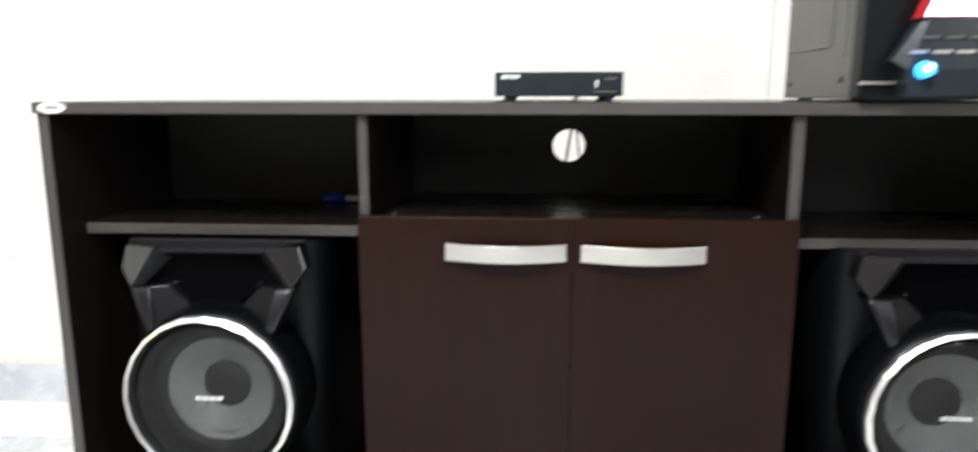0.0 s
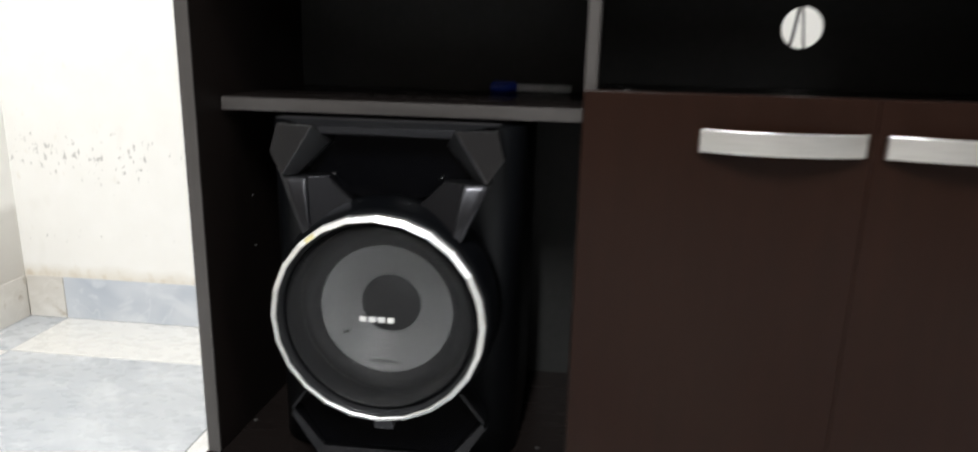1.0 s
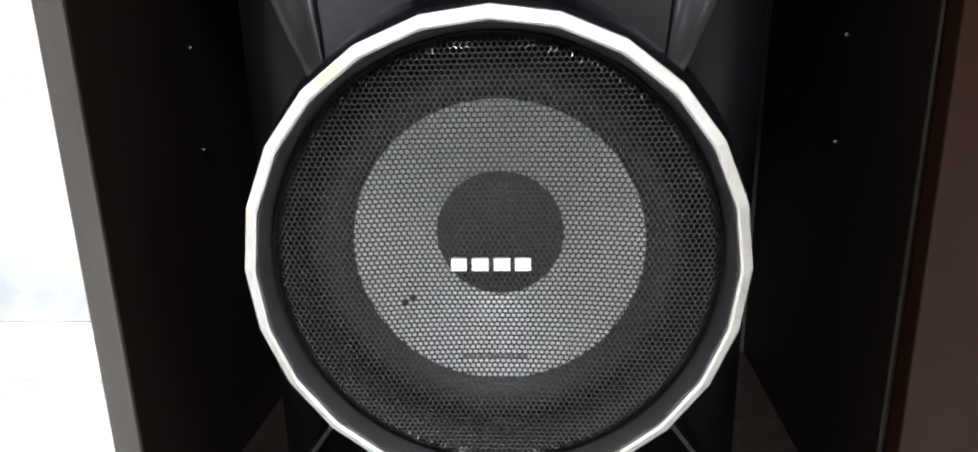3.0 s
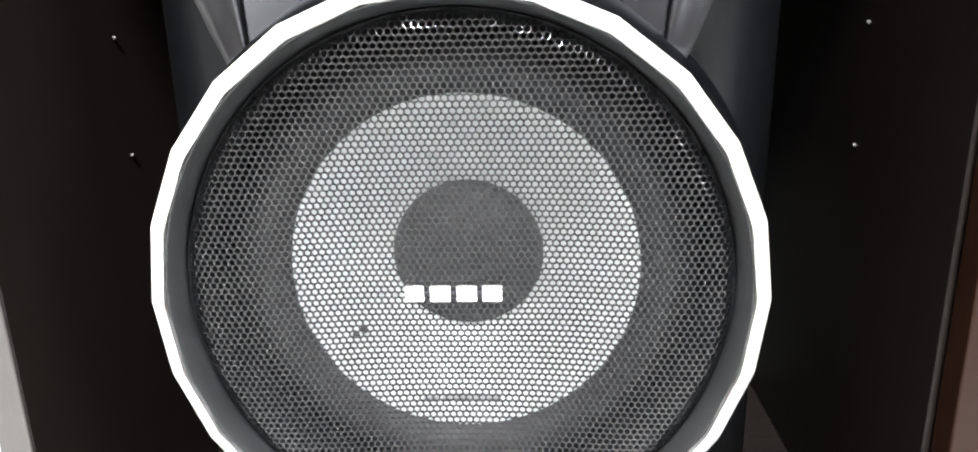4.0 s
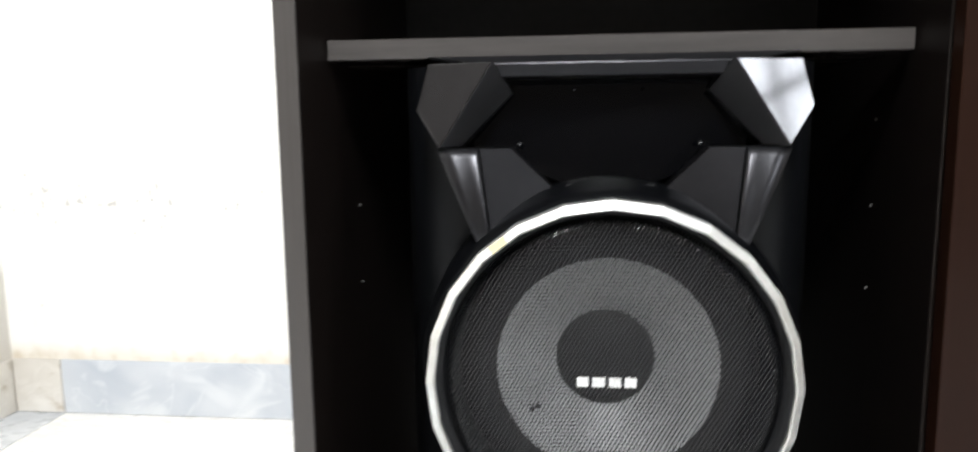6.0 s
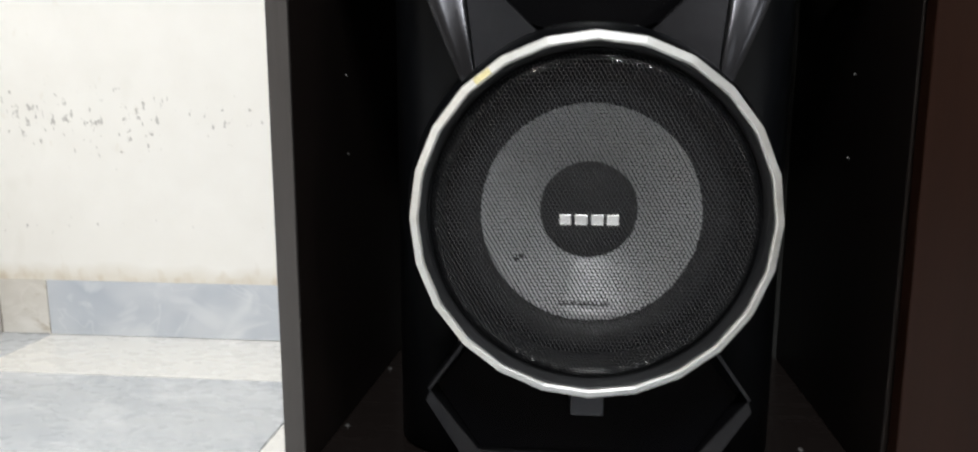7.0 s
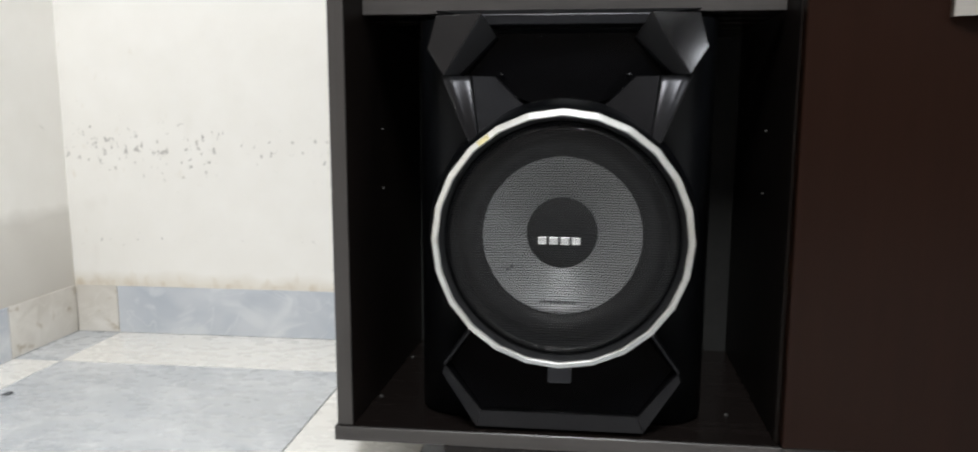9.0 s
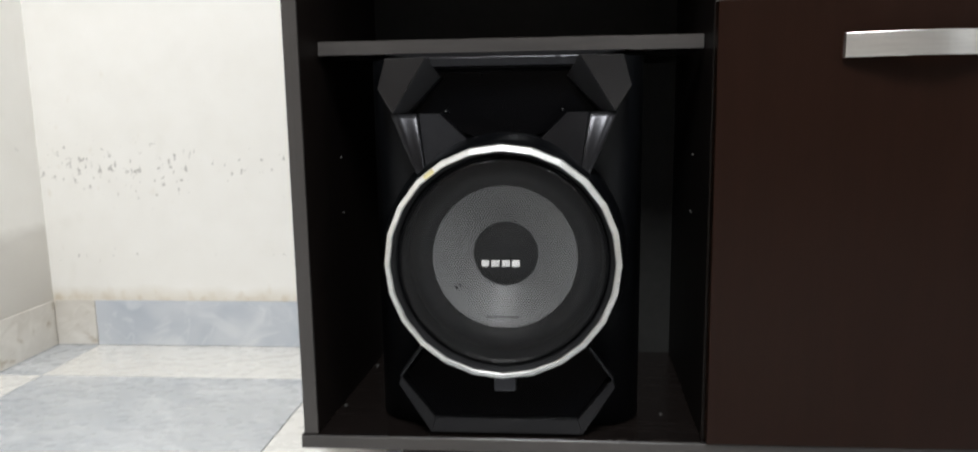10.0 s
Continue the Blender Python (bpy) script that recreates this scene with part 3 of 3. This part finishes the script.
    # outer ear keeps the lit tone, inner facets get shade by colour
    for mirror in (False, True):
        for name, pts, mat, lab in (("ear_facet", earA, M_GUN, "glossy gunmetal facet"), ("ear_facet", earB, M_EARB, "gunmetal inner facet, shade in its colour"), ("neck_facet", neckB, M_NECKB, "gunmetal inner neck, deep shade in its colour")):
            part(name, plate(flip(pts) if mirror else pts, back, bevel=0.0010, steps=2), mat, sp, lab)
    saddle = planar([(-0.034, -0.004, 0.394), (0.034, -0.004, 0.394), (0.0, -0.012, 0.383), (-0.030, 0, 0.381), (-0.056, 0, 0.371)][:3])
    saddle = planar([saddle[0], saddle[2], saddle[1], (0.056, 0, 0.371), (0.030, 0, 0.381), (0.0, 0, 0.385), (-0.030, 0, 0.381), (-0.056, 0, 0.371)])
    saddle = [saddle[0], saddle[2]] + saddle[3:]
    part("neck_saddle", plate(saddle, back), M_BARREL, sp, "satin black saddle above the ring")
    # tiny metal dots added for the glints at the recess corners
    for sx in (-0.073, 0.073):
        turned("screw_or_glint", [(0.0, -0.002), (0.0017, -0.0014), (0.0021, 0.002)], M_STEEL_GLINT, sp, steps=12, at=(sx, 0.014, 0.4255))
    for sx in (-0.028, 0.028):
        turned("screw_or_glint", [(0.0, -0.002), (0.0013, -0.0014), (0.0016, 0.002)], M_STEEL_GLINT, sp, steps=12, at=(sx, 0.029, 0.470))
    # woofer
    c = (-0.0005, 0, RZC - 0.0005)
    cc = (0, 0, RZC - 0.0025)
    turned("barrel", [(0.128, back), (0.1570, back), (0.1550, 0.0), (0.1500, -0.022), (0.1455, -0.037), (0.140, -0.040)], M_BARREL, sp, "satin black woofer barrel", at=c, steps=120)
    turned("chrome_ring", [(0.1415, -0.036), (0.1442, -0.040), (0.1434, -0.0500), (0.1372, -0.0553), (0.1360, -0.0538), (0.1357, -0.046)], M_CHROME, sp, "faceted chrome ring with a scuffed edge", at=c, steps=24, smooth=False)
    ra, rb, ya, yb = 0.1374, 0.1430, -0.0551, -0.0504
    def on_ring(w, r, y):
        flat = math.cos(radians(7.5)) / math.cos(w - radians(-37.5))
        return (r * flat * math.sin(w) - 0.0005, y, r * flat * math.cos(w) + RZC - 0.0005)
    w0, w1 = radians(-41), radians(-35)
    patch = bmesh.new()
    patch.faces.new([patch.verts.new((px, py - 0.0002, pz)) for px, py, pz in (on_ring(w0, ra, ya), on_ring(w1, ra, ya), on_ring(w1, rb, yb), on_ring(w0, rb, yb))])
    part("stain", patch, M_STAIN, sp, "yellowed tape residue on the chrome")
    turned("inner_sleeve", [(0.1359, -0.044), (0.1354, -0.0515), (0.1346, -0.0505), (0.1312, -0.0395), (0.1306, -0.032), (0.125, 0.012), (0.123, 0.030)], M_SLEEVE, sp, "satin black sleeve", at=c)
    turned("surround", [(0.1235, 0.004), (0.117, -0.004), (0.108, -0.009), (0.100, -0.007), (0.0925, 0.000), (0.0915, 0.002)], M_RUBBER, sp, "black rubber surround", at=cc)
    turned("cone", [(0.0925, 0.0005), (0.0915, 0.0005), (0.086, 0.0035), (0.072, 0.0115), (0.058, 0.0200), (0.046, 0.0265), (0.038, 0.031)], M_CONE, sp, "silver-grey speaker cone", at=cc)
    turned("dust_cap", [(0.0425, 0.0285), (0.041, 0.0262), (0.034, 0.0215), (0.024, 0.0180), (0.012, 0.0160), (0.0, 0.0155)], M_CAP, sp, "matt black dust cap", at=cc)
    for dx, dz in ((-0.063, -0.044), (-0.058, -0.041)):
        turned("dent", [(0.0, -0.0004), (0.0019, -0.0002), (0.0024, 0.001)], M_RUBBER, sp, steps=8, at=(dx, 0.0085, RZC + dz))
    # maker's line printed low on the cone
    for k, wide in enumerate((0.009, 0.005, 0.010, 0.006, 0.008)):
        lo = -0.026 + (0, 0.0105, 0.0170, 0.0285, 0.0360)[k]
        part("print_bar", block(lo, lo + wide, 0.0045, 0.0075, RZC - 0.0832, RZC - 0.0805), M_FAINT, sp)
    g = place("grille", GRILLE, M_GRILLE, sp, "black perforated steel grille", m=pose(0, -0.0365, RZC))
    turned("grille_rim", [(0.1288, -0.0340), (0.1292, -0.0375), (0.1304, -0.0380), (0.1310, -0.034)], M_BLACK, sp, at=c)
    # maker's badge: four plain silver blocks in a row
    badge = part("badge", block(-0.0262, 0.0210, -0.0372, -0.0366, RZC - 0.0018, RZC - 0.0012), M_DARKPRINT, sp, "small silver badge")
    for bx, bw in ((-0.0262, 0.0095), (-0.0142, 0.0102), (-0.0014, 0.0100), (0.0108, 0.0098)):
        part("badge_block", block(bx, bx + bw, -0.0392, -0.0368, RZC - 0.0055, RZC + 0.0030, 0.0008, 2), M_SILVER, badge)
    # foot: bevelled chevron round a glossy panel
    r1, r2, q1, q2, t1 = (-0.137, -0.004, 0.082), (-0.093, -0.004, 0.027), (-0.1415, -0.002, 0.071), (-0.100, -0.002, 0.005), (-0.106, -0.010, 0.126)
    m1, m2, n1, n2, u1 = [(-p[0], p[1], p[2]) for p in (r1, r2, q1, q2, t1)]
    # foot bevels take the deepest shaded gunmetal tone
    part("foot_bevel", plate([r1, r2, q2, q1], back, bevel=0.0008), M_NECKB, sp, "gunmetal bevel, deep shade in its colour")
    part("foot_bevel", plate([m1, n1, n2, m2], back, bevel=0.0008), M_NECKB, sp, "gunmetal bevel, deep shade in its colour")
    part("foot_bevel", plate([r2, m2, n2, q2], back, bevel=0.0008), M_NECKB, sp, "gunmetal bevel, deep shade in its colour")
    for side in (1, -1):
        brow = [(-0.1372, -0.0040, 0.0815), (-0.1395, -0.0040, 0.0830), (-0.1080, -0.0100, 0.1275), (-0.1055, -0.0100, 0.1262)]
        part("foot_bevel", plate([(px * side, py, pz) for px, py, pz in brow], back), M_NECKB, sp, "gunmetal bevel, deep shade in its colour")
    panel = planar([(-0.0925, 0.002, 0.028), (-0.106, 0.030, 0.128), (0.106, 0.030, 0.128), (0.136, 0, 0.083), (0.0925, 0, 0.028)])[:5]
    panel = panel[:1] + [(-0.136, panel[3][1], 0.083)] + panel[1:]
    part("foot_panel", plate(panel, back), M_GLOSS, sp, "glossy black foot panel")
    part("tab", block(-0.014, 0.014, -0.022, 0.008, 0.071, 0.104, 0.002), M_NECK, sp, "gunmetal tab, shade in its colour")
    return sp


GRILLE = grille_mesh(0.1300, 0.0033, 0.00140)
left = speaker(0.265, 0, CB, "black speaker with chrome-ringed woofer and perforated grille, in the open bay")
right = copy_thing(left, pose(1.461, 0, CB))
right["label"] = "black speaker with chrome-ringed woofer, in the bay beside the doors"

# ---- marker pen on the shelf ----
pen = thing("marker_pen", 0.366, 0.318, 0.6437, "clear marker pen with a blue cap lying on the shelf", "pen")
turned("cap", [(0.0, 0.0), (0.0065, 0.0), (0.0078, 0.002), (0.0080, 0.044), (0.0, 0.044)], M_BLUE, pen, "blue plastic cap", axis="x", steps=20)
turned("barrel", [(0.0, 0.044), (0.0070, 0.044), (0.0074, 0.120), (0.0066, 0.134), (0.0, 0.135)], M_CLEAR, pen, "clear plastic barrel", axis="x", steps=20)
part("clip", block(0.004, 0.040, -0.0015, 0.0015, 0.0075, 0.0100, 0.0005, 1), M_BLUE, pen)

# ---- set-top box on the cabinet ----
TOP = CT + 0.0195
box = thing("set_top_box", 0.836, 0.088, TOP, "small black set-top box on four feet", "set-top box")
part("case", block(-0.106, 0.106, 0, 0.13, 0.0075, 0.048, 0.002), M_TEAL, box, "black plastic case")
for sx in (-0.082, 0.082):
    for sy in (0.014, 0.115):
        turned("foot", [(0.0, 0.0), (0.009, 0.0), (0.010, 0.008), (0.0, 0.008)], M_RUBBER, box, axis="z", steps=16, at=(sx, sy, 0))
for sx, w, z0, h in ((-0.094, 0.030, 0.036, 0.007),):
    for k in range(4):
        part("print_bar", block(sx + k * w / 4, sx + k * w / 4 + 0.006, -0.0008, 0.0005, z0 + 0.001 * (k % 2), z0 + h), M_WHITE, box)
part("ir_window", block(0.052, 0.098, -0.0010, 0.002, 0.012, 0.042, 0.001), M_TEAL, box, "glossy sensor window")
part("indicator", block(0.060, 0.064, -0.0016, 0.001, 0.022, 0.034, 0.0005, 1), M_WHITE, box)
part("print_bar", block(0.076, 0.094, -0.0016, 0.001, 0.035, 0.038), M_CASE, box)
part("print_bar", block(0.058, 0.094, -0.0016, 0.001, 0.0145, 0.0165), M_CASE, box)

# ---- hi-fi unit on the cabinet ----
hifi = thing("hifi_unit", 1.27, 0, TOP, "tall grey and black hi-fi unit with a lit display", "stereo")
HW, HH = 0.29, 0.33
part("case", block(0, HW, 0.012, 0.300, 0.004, HH, 0.002), M_CASE, hifi, "grey painted steel case")
part("side_plate", block(-0.002, 0.001, 0.085, 0.280, 0.085, HH - 0.02, 0.001, 1), M_CASE, hifi, "grey side plate")
part("side_rib", block(-0.003, 0.001, 0.032, 0.042, 0.07, HH - 0.02, 0.001, 1), M_CASE, hifi)
for sy, sz in ((0.270, 0.028), (0.040, 0.034)):
    turned("screw_or_glint", [(0.0, -0.002), (0.005, -0.0015), (0.006, 0.001)], M_BLACK, hifi, axis="x", steps=12, at=(0, sy, sz))
for sx in (0.03, HW - 0.03):
    for sy in (0.04, 0.27):
        turned("foot", [(0.0, 0.0), (0.012, 0.0), (0.013, 0.0042), (0.0, 0.0042)], M_RUBBER, hifi, axis="z", steps=16, at=(sx, sy, 0))
fascia = part("fascia", block(0.0, HW, -0.03, 0.0125, 0.003, HH, 0.006), M_BLACK, hifi, "black plastic fascia")
wing = [(0.052, -0.058, 0.008), (0.050, -0.060, 0.045), (0.034, -0.048, 0.060), (0.088, -0.056, 0.150), (0.185, -0.056, 0.150), (0.242, -0.048, 0.062), (0.230, -0.060, 0.050), (0.230, -0.058, 0.012)]
part("control_panel", plate(wing, -0.029), M_TEAL, fascia, "blue-black angular control panel")
part("trim_bar", block(-0.002, 0.046, -0.040, -0.029, 0.026, 0.030, 0.001, 1), M_STEEL, fascia, "silver trim bar")
for k in range(5):
    part("button", block(0.050 + k * 0.032, 0.074 + k * 0.032, -0.064, -0.055, 0.068, 0.073, 0.001, 1), M_STEEL, fascia)
for k in range(4):
    part("button", block(0.066 + k * 0.032, 0.088 + k * 0.032, -0.063, -0.055, 0.088, 0.092, 0.001, 1), M_CASE, fascia)
turned("knob", [(0.0, -0.076), (0.010, -0.074), (0.0125, -0.058)], M_LED, fascia, "glowing blue knob", steps=32, at=(0.072, 0, 0.046))
turned("knob_core", [(0.0, -0.078), (0.005, -0.077), (0.006, -0.074)], M_LEDCORE, fascia, steps=24, at=(0.072, 0, 0.048))
part("display_frame", plate([(0.064, -0.061, 0.1175), (0.203, -0.061, 0.1175), (0.223, -0.056, 0.2135), (0.101, -0.056, 0.2135)], -0.029), M_RED, fascia, "red display surround")
part("display", plate([(0.066, -0.062, 0.119), (0.201, -0.062, 0.119), (0.221, -0.057, 0.212), (0.103, -0.057, 0.212)], -0.054), M_SCREEN, fascia, "white lit display")

# ---- cables behind the cabinet ----


def cable(points, radius, label):
    cu = bpy.data.curves.new("cable", "CURVE")
    cu.dimensions, cu.bevel_depth, cu.bevel_resolution = "3D", radius, 2
    sp = cu.splines.new("BEZIER")
    sp.bezier_points.add(len(points) - 1)
    for p, co in zip(sp.bezier_points, points):
        p.co, p.handle_left_type, p.handle_right_type = co, "AUTO", "AUTO"
    ob = new("cable", cu)
    cu.materials.append(M_WIRE)
    return tagged(ob, label, "cable", "cables behind the cabinet")


cable([(0.845, 0.40, 0.0035), (0.850, 0.42, 0.60), (0.868, 0.40, 0.752), (0.885, 0.41, 0.86), (0.87, 0.24, 0.862)], 0.0026, "thin black cable hanging behind the cabinet")
cable([(0.93, 0.43, 0.0035), (0.915, 0.44, 0.60), (0.888, 0.42, 0.752), (0.876, 0.42, 0.88), (0.875, 0.24, 0.868)], 0.0020, "thin black cable hanging behind the cabinet")
cable([(1.36, 0.694, 0.0035), (1.362, 0.695, 0.5), (1.361, 0.695, 0.9), (1.37, 0.695, 1.7)], 0.0006, "thin dark wire running up the wall")

# ---- scrap on the floor ----
bm = bmesh.new()
curl = [(-0.009, 0.0), (-0.005, 0.0012), (0.0, 0.0030), (0.005, 0.0034), (0.009, 0.0022)]
rims = [[bm.verts.new((px, sy * (0.0042 - 14 * px * px), pz + dz)) for px, pz in curl] for sy, dz in ((-1, 0), (1, 0.0008), (1, 0.0014), (-1, 0.0006))]
for a in range(4):
    for k in range(4):
        bm.faces.new((rims[a][k], rims[a][k + 1], rims[(a + 1) % 4][k + 1], rims[(a + 1) % 4][k]))
for k in (0, 4):
    bm.faces.new([r[k] for r in rims])
bmesh.ops.recalc_face_normals(bm, faces=bm.faces)
scrap = part("scrap", bm, M_DARKPRINT)
scrap.matrix_basis = pose(-0.72, 0.31, 0.0002, 0, 0, 12)
tagged(scrap, "small dark curled scrap lying on the floor tiles", "scrap")

# ---- floor tiles and skirting, last ----
floor = tagged(part("floor", block(RX0 - T, RX1 + T, RY0 - T, RY1 + T, -0.12, -0.003), M_GROUT), "grey marbled floor tiles with cream border strips", "floor", kind="structure")
tile_cache = {}


def tile(x0, x1, y0, y1, mat):
    x0, x1, y0, y1 = max(x0, RX0), min(x1, RX1), max(y0, RY0), min(y1, RY1)
    if x1 - x0 < 0.01 or y1 - y0 < 0.01:
        return
    w, h = round(x1 - x0 - 0.0016, 4), round(y1 - y0 - 0.0016, 4)
    key = (w, h, mat.name)
    if key not in tile_cache:
        bm = block(-w / 2, w / 2, -h / 2, h / 2, -0.008, 0, 0.0008, 1)
        me = bpy.data.meshes.new("tile")
        bm.to_mesh(me)
        bm.free()
        tile_cache[key] = me
    place("tile", tile_cache[key], mat, floor, m=pose((x0 + x1) / 2, (y0 + y1) / 2, 0))


BIG, STRIP = 0.61, 0.205
x = -0.755 - STRIP
while x < RX1:
    y = RY1
    while y > RY0:
        tile(x, x + STRIP, y - STRIP, y, M_GREY_TILE)
        tile(x + STRIP, x + STRIP + BIG, y - STRIP, y, M_CREAM_TILE)
        tile(x, x + STRIP, y - STRIP - BIG, y - STRIP, M_CREAM_TILE)
        tile(x + STRIP, x + STRIP + BIG, y - STRIP - BIG, y - STRIP, M_GREY_TILE)
        y -= STRIP + BIG
    x += STRIP + BIG

skirt = tagged(new("baseboard"), "tiled skirting of grey and cream pieces", "baseboard", kind="structure")


def skirting(x0, x1, y0, y1, mat):
    part("skirting_tile", block(x0 + 0.0008, x1 - 0.0008, y0 + 0.0008, y1 - 0.0008, 0.0005, 0.110, 0.001, 1), mat, skirt)


x = RX0 + 0.005
cuts = [(-0.755, M_CREAM_SKIRT)]
edge = -0.755
while edge < RX1:
    cuts += [(edge + 0.61, M_SKIRT), (edge + 0.815, M_CREAM_SKIRT)]
    edge += 0.815
for nxt, mat in cuts:
    skirting(x, min(nxt, RX1), RY1 - 0.005, RY1, mat)
    if nxt >= RX1:
        break
    x = nxt
y = RY1 - 0.005
edge = 0.49
for nxt, mat in ((0.49, M_CREAM_SKIRT), (-0.12, M_SKIRT), (-0.325, M_CREAM_SKIRT), (-0.935, M_SKIRT), (-1.14, M_CREAM_SKIRT), (-1.75, M_SKIRT), (-1.955, M_CREAM_SKIRT), (-2.69, M_SKIRT)):
    skirting(RX0, RX0 + 0.005, max(nxt, RY0), y, mat)
    y = nxt
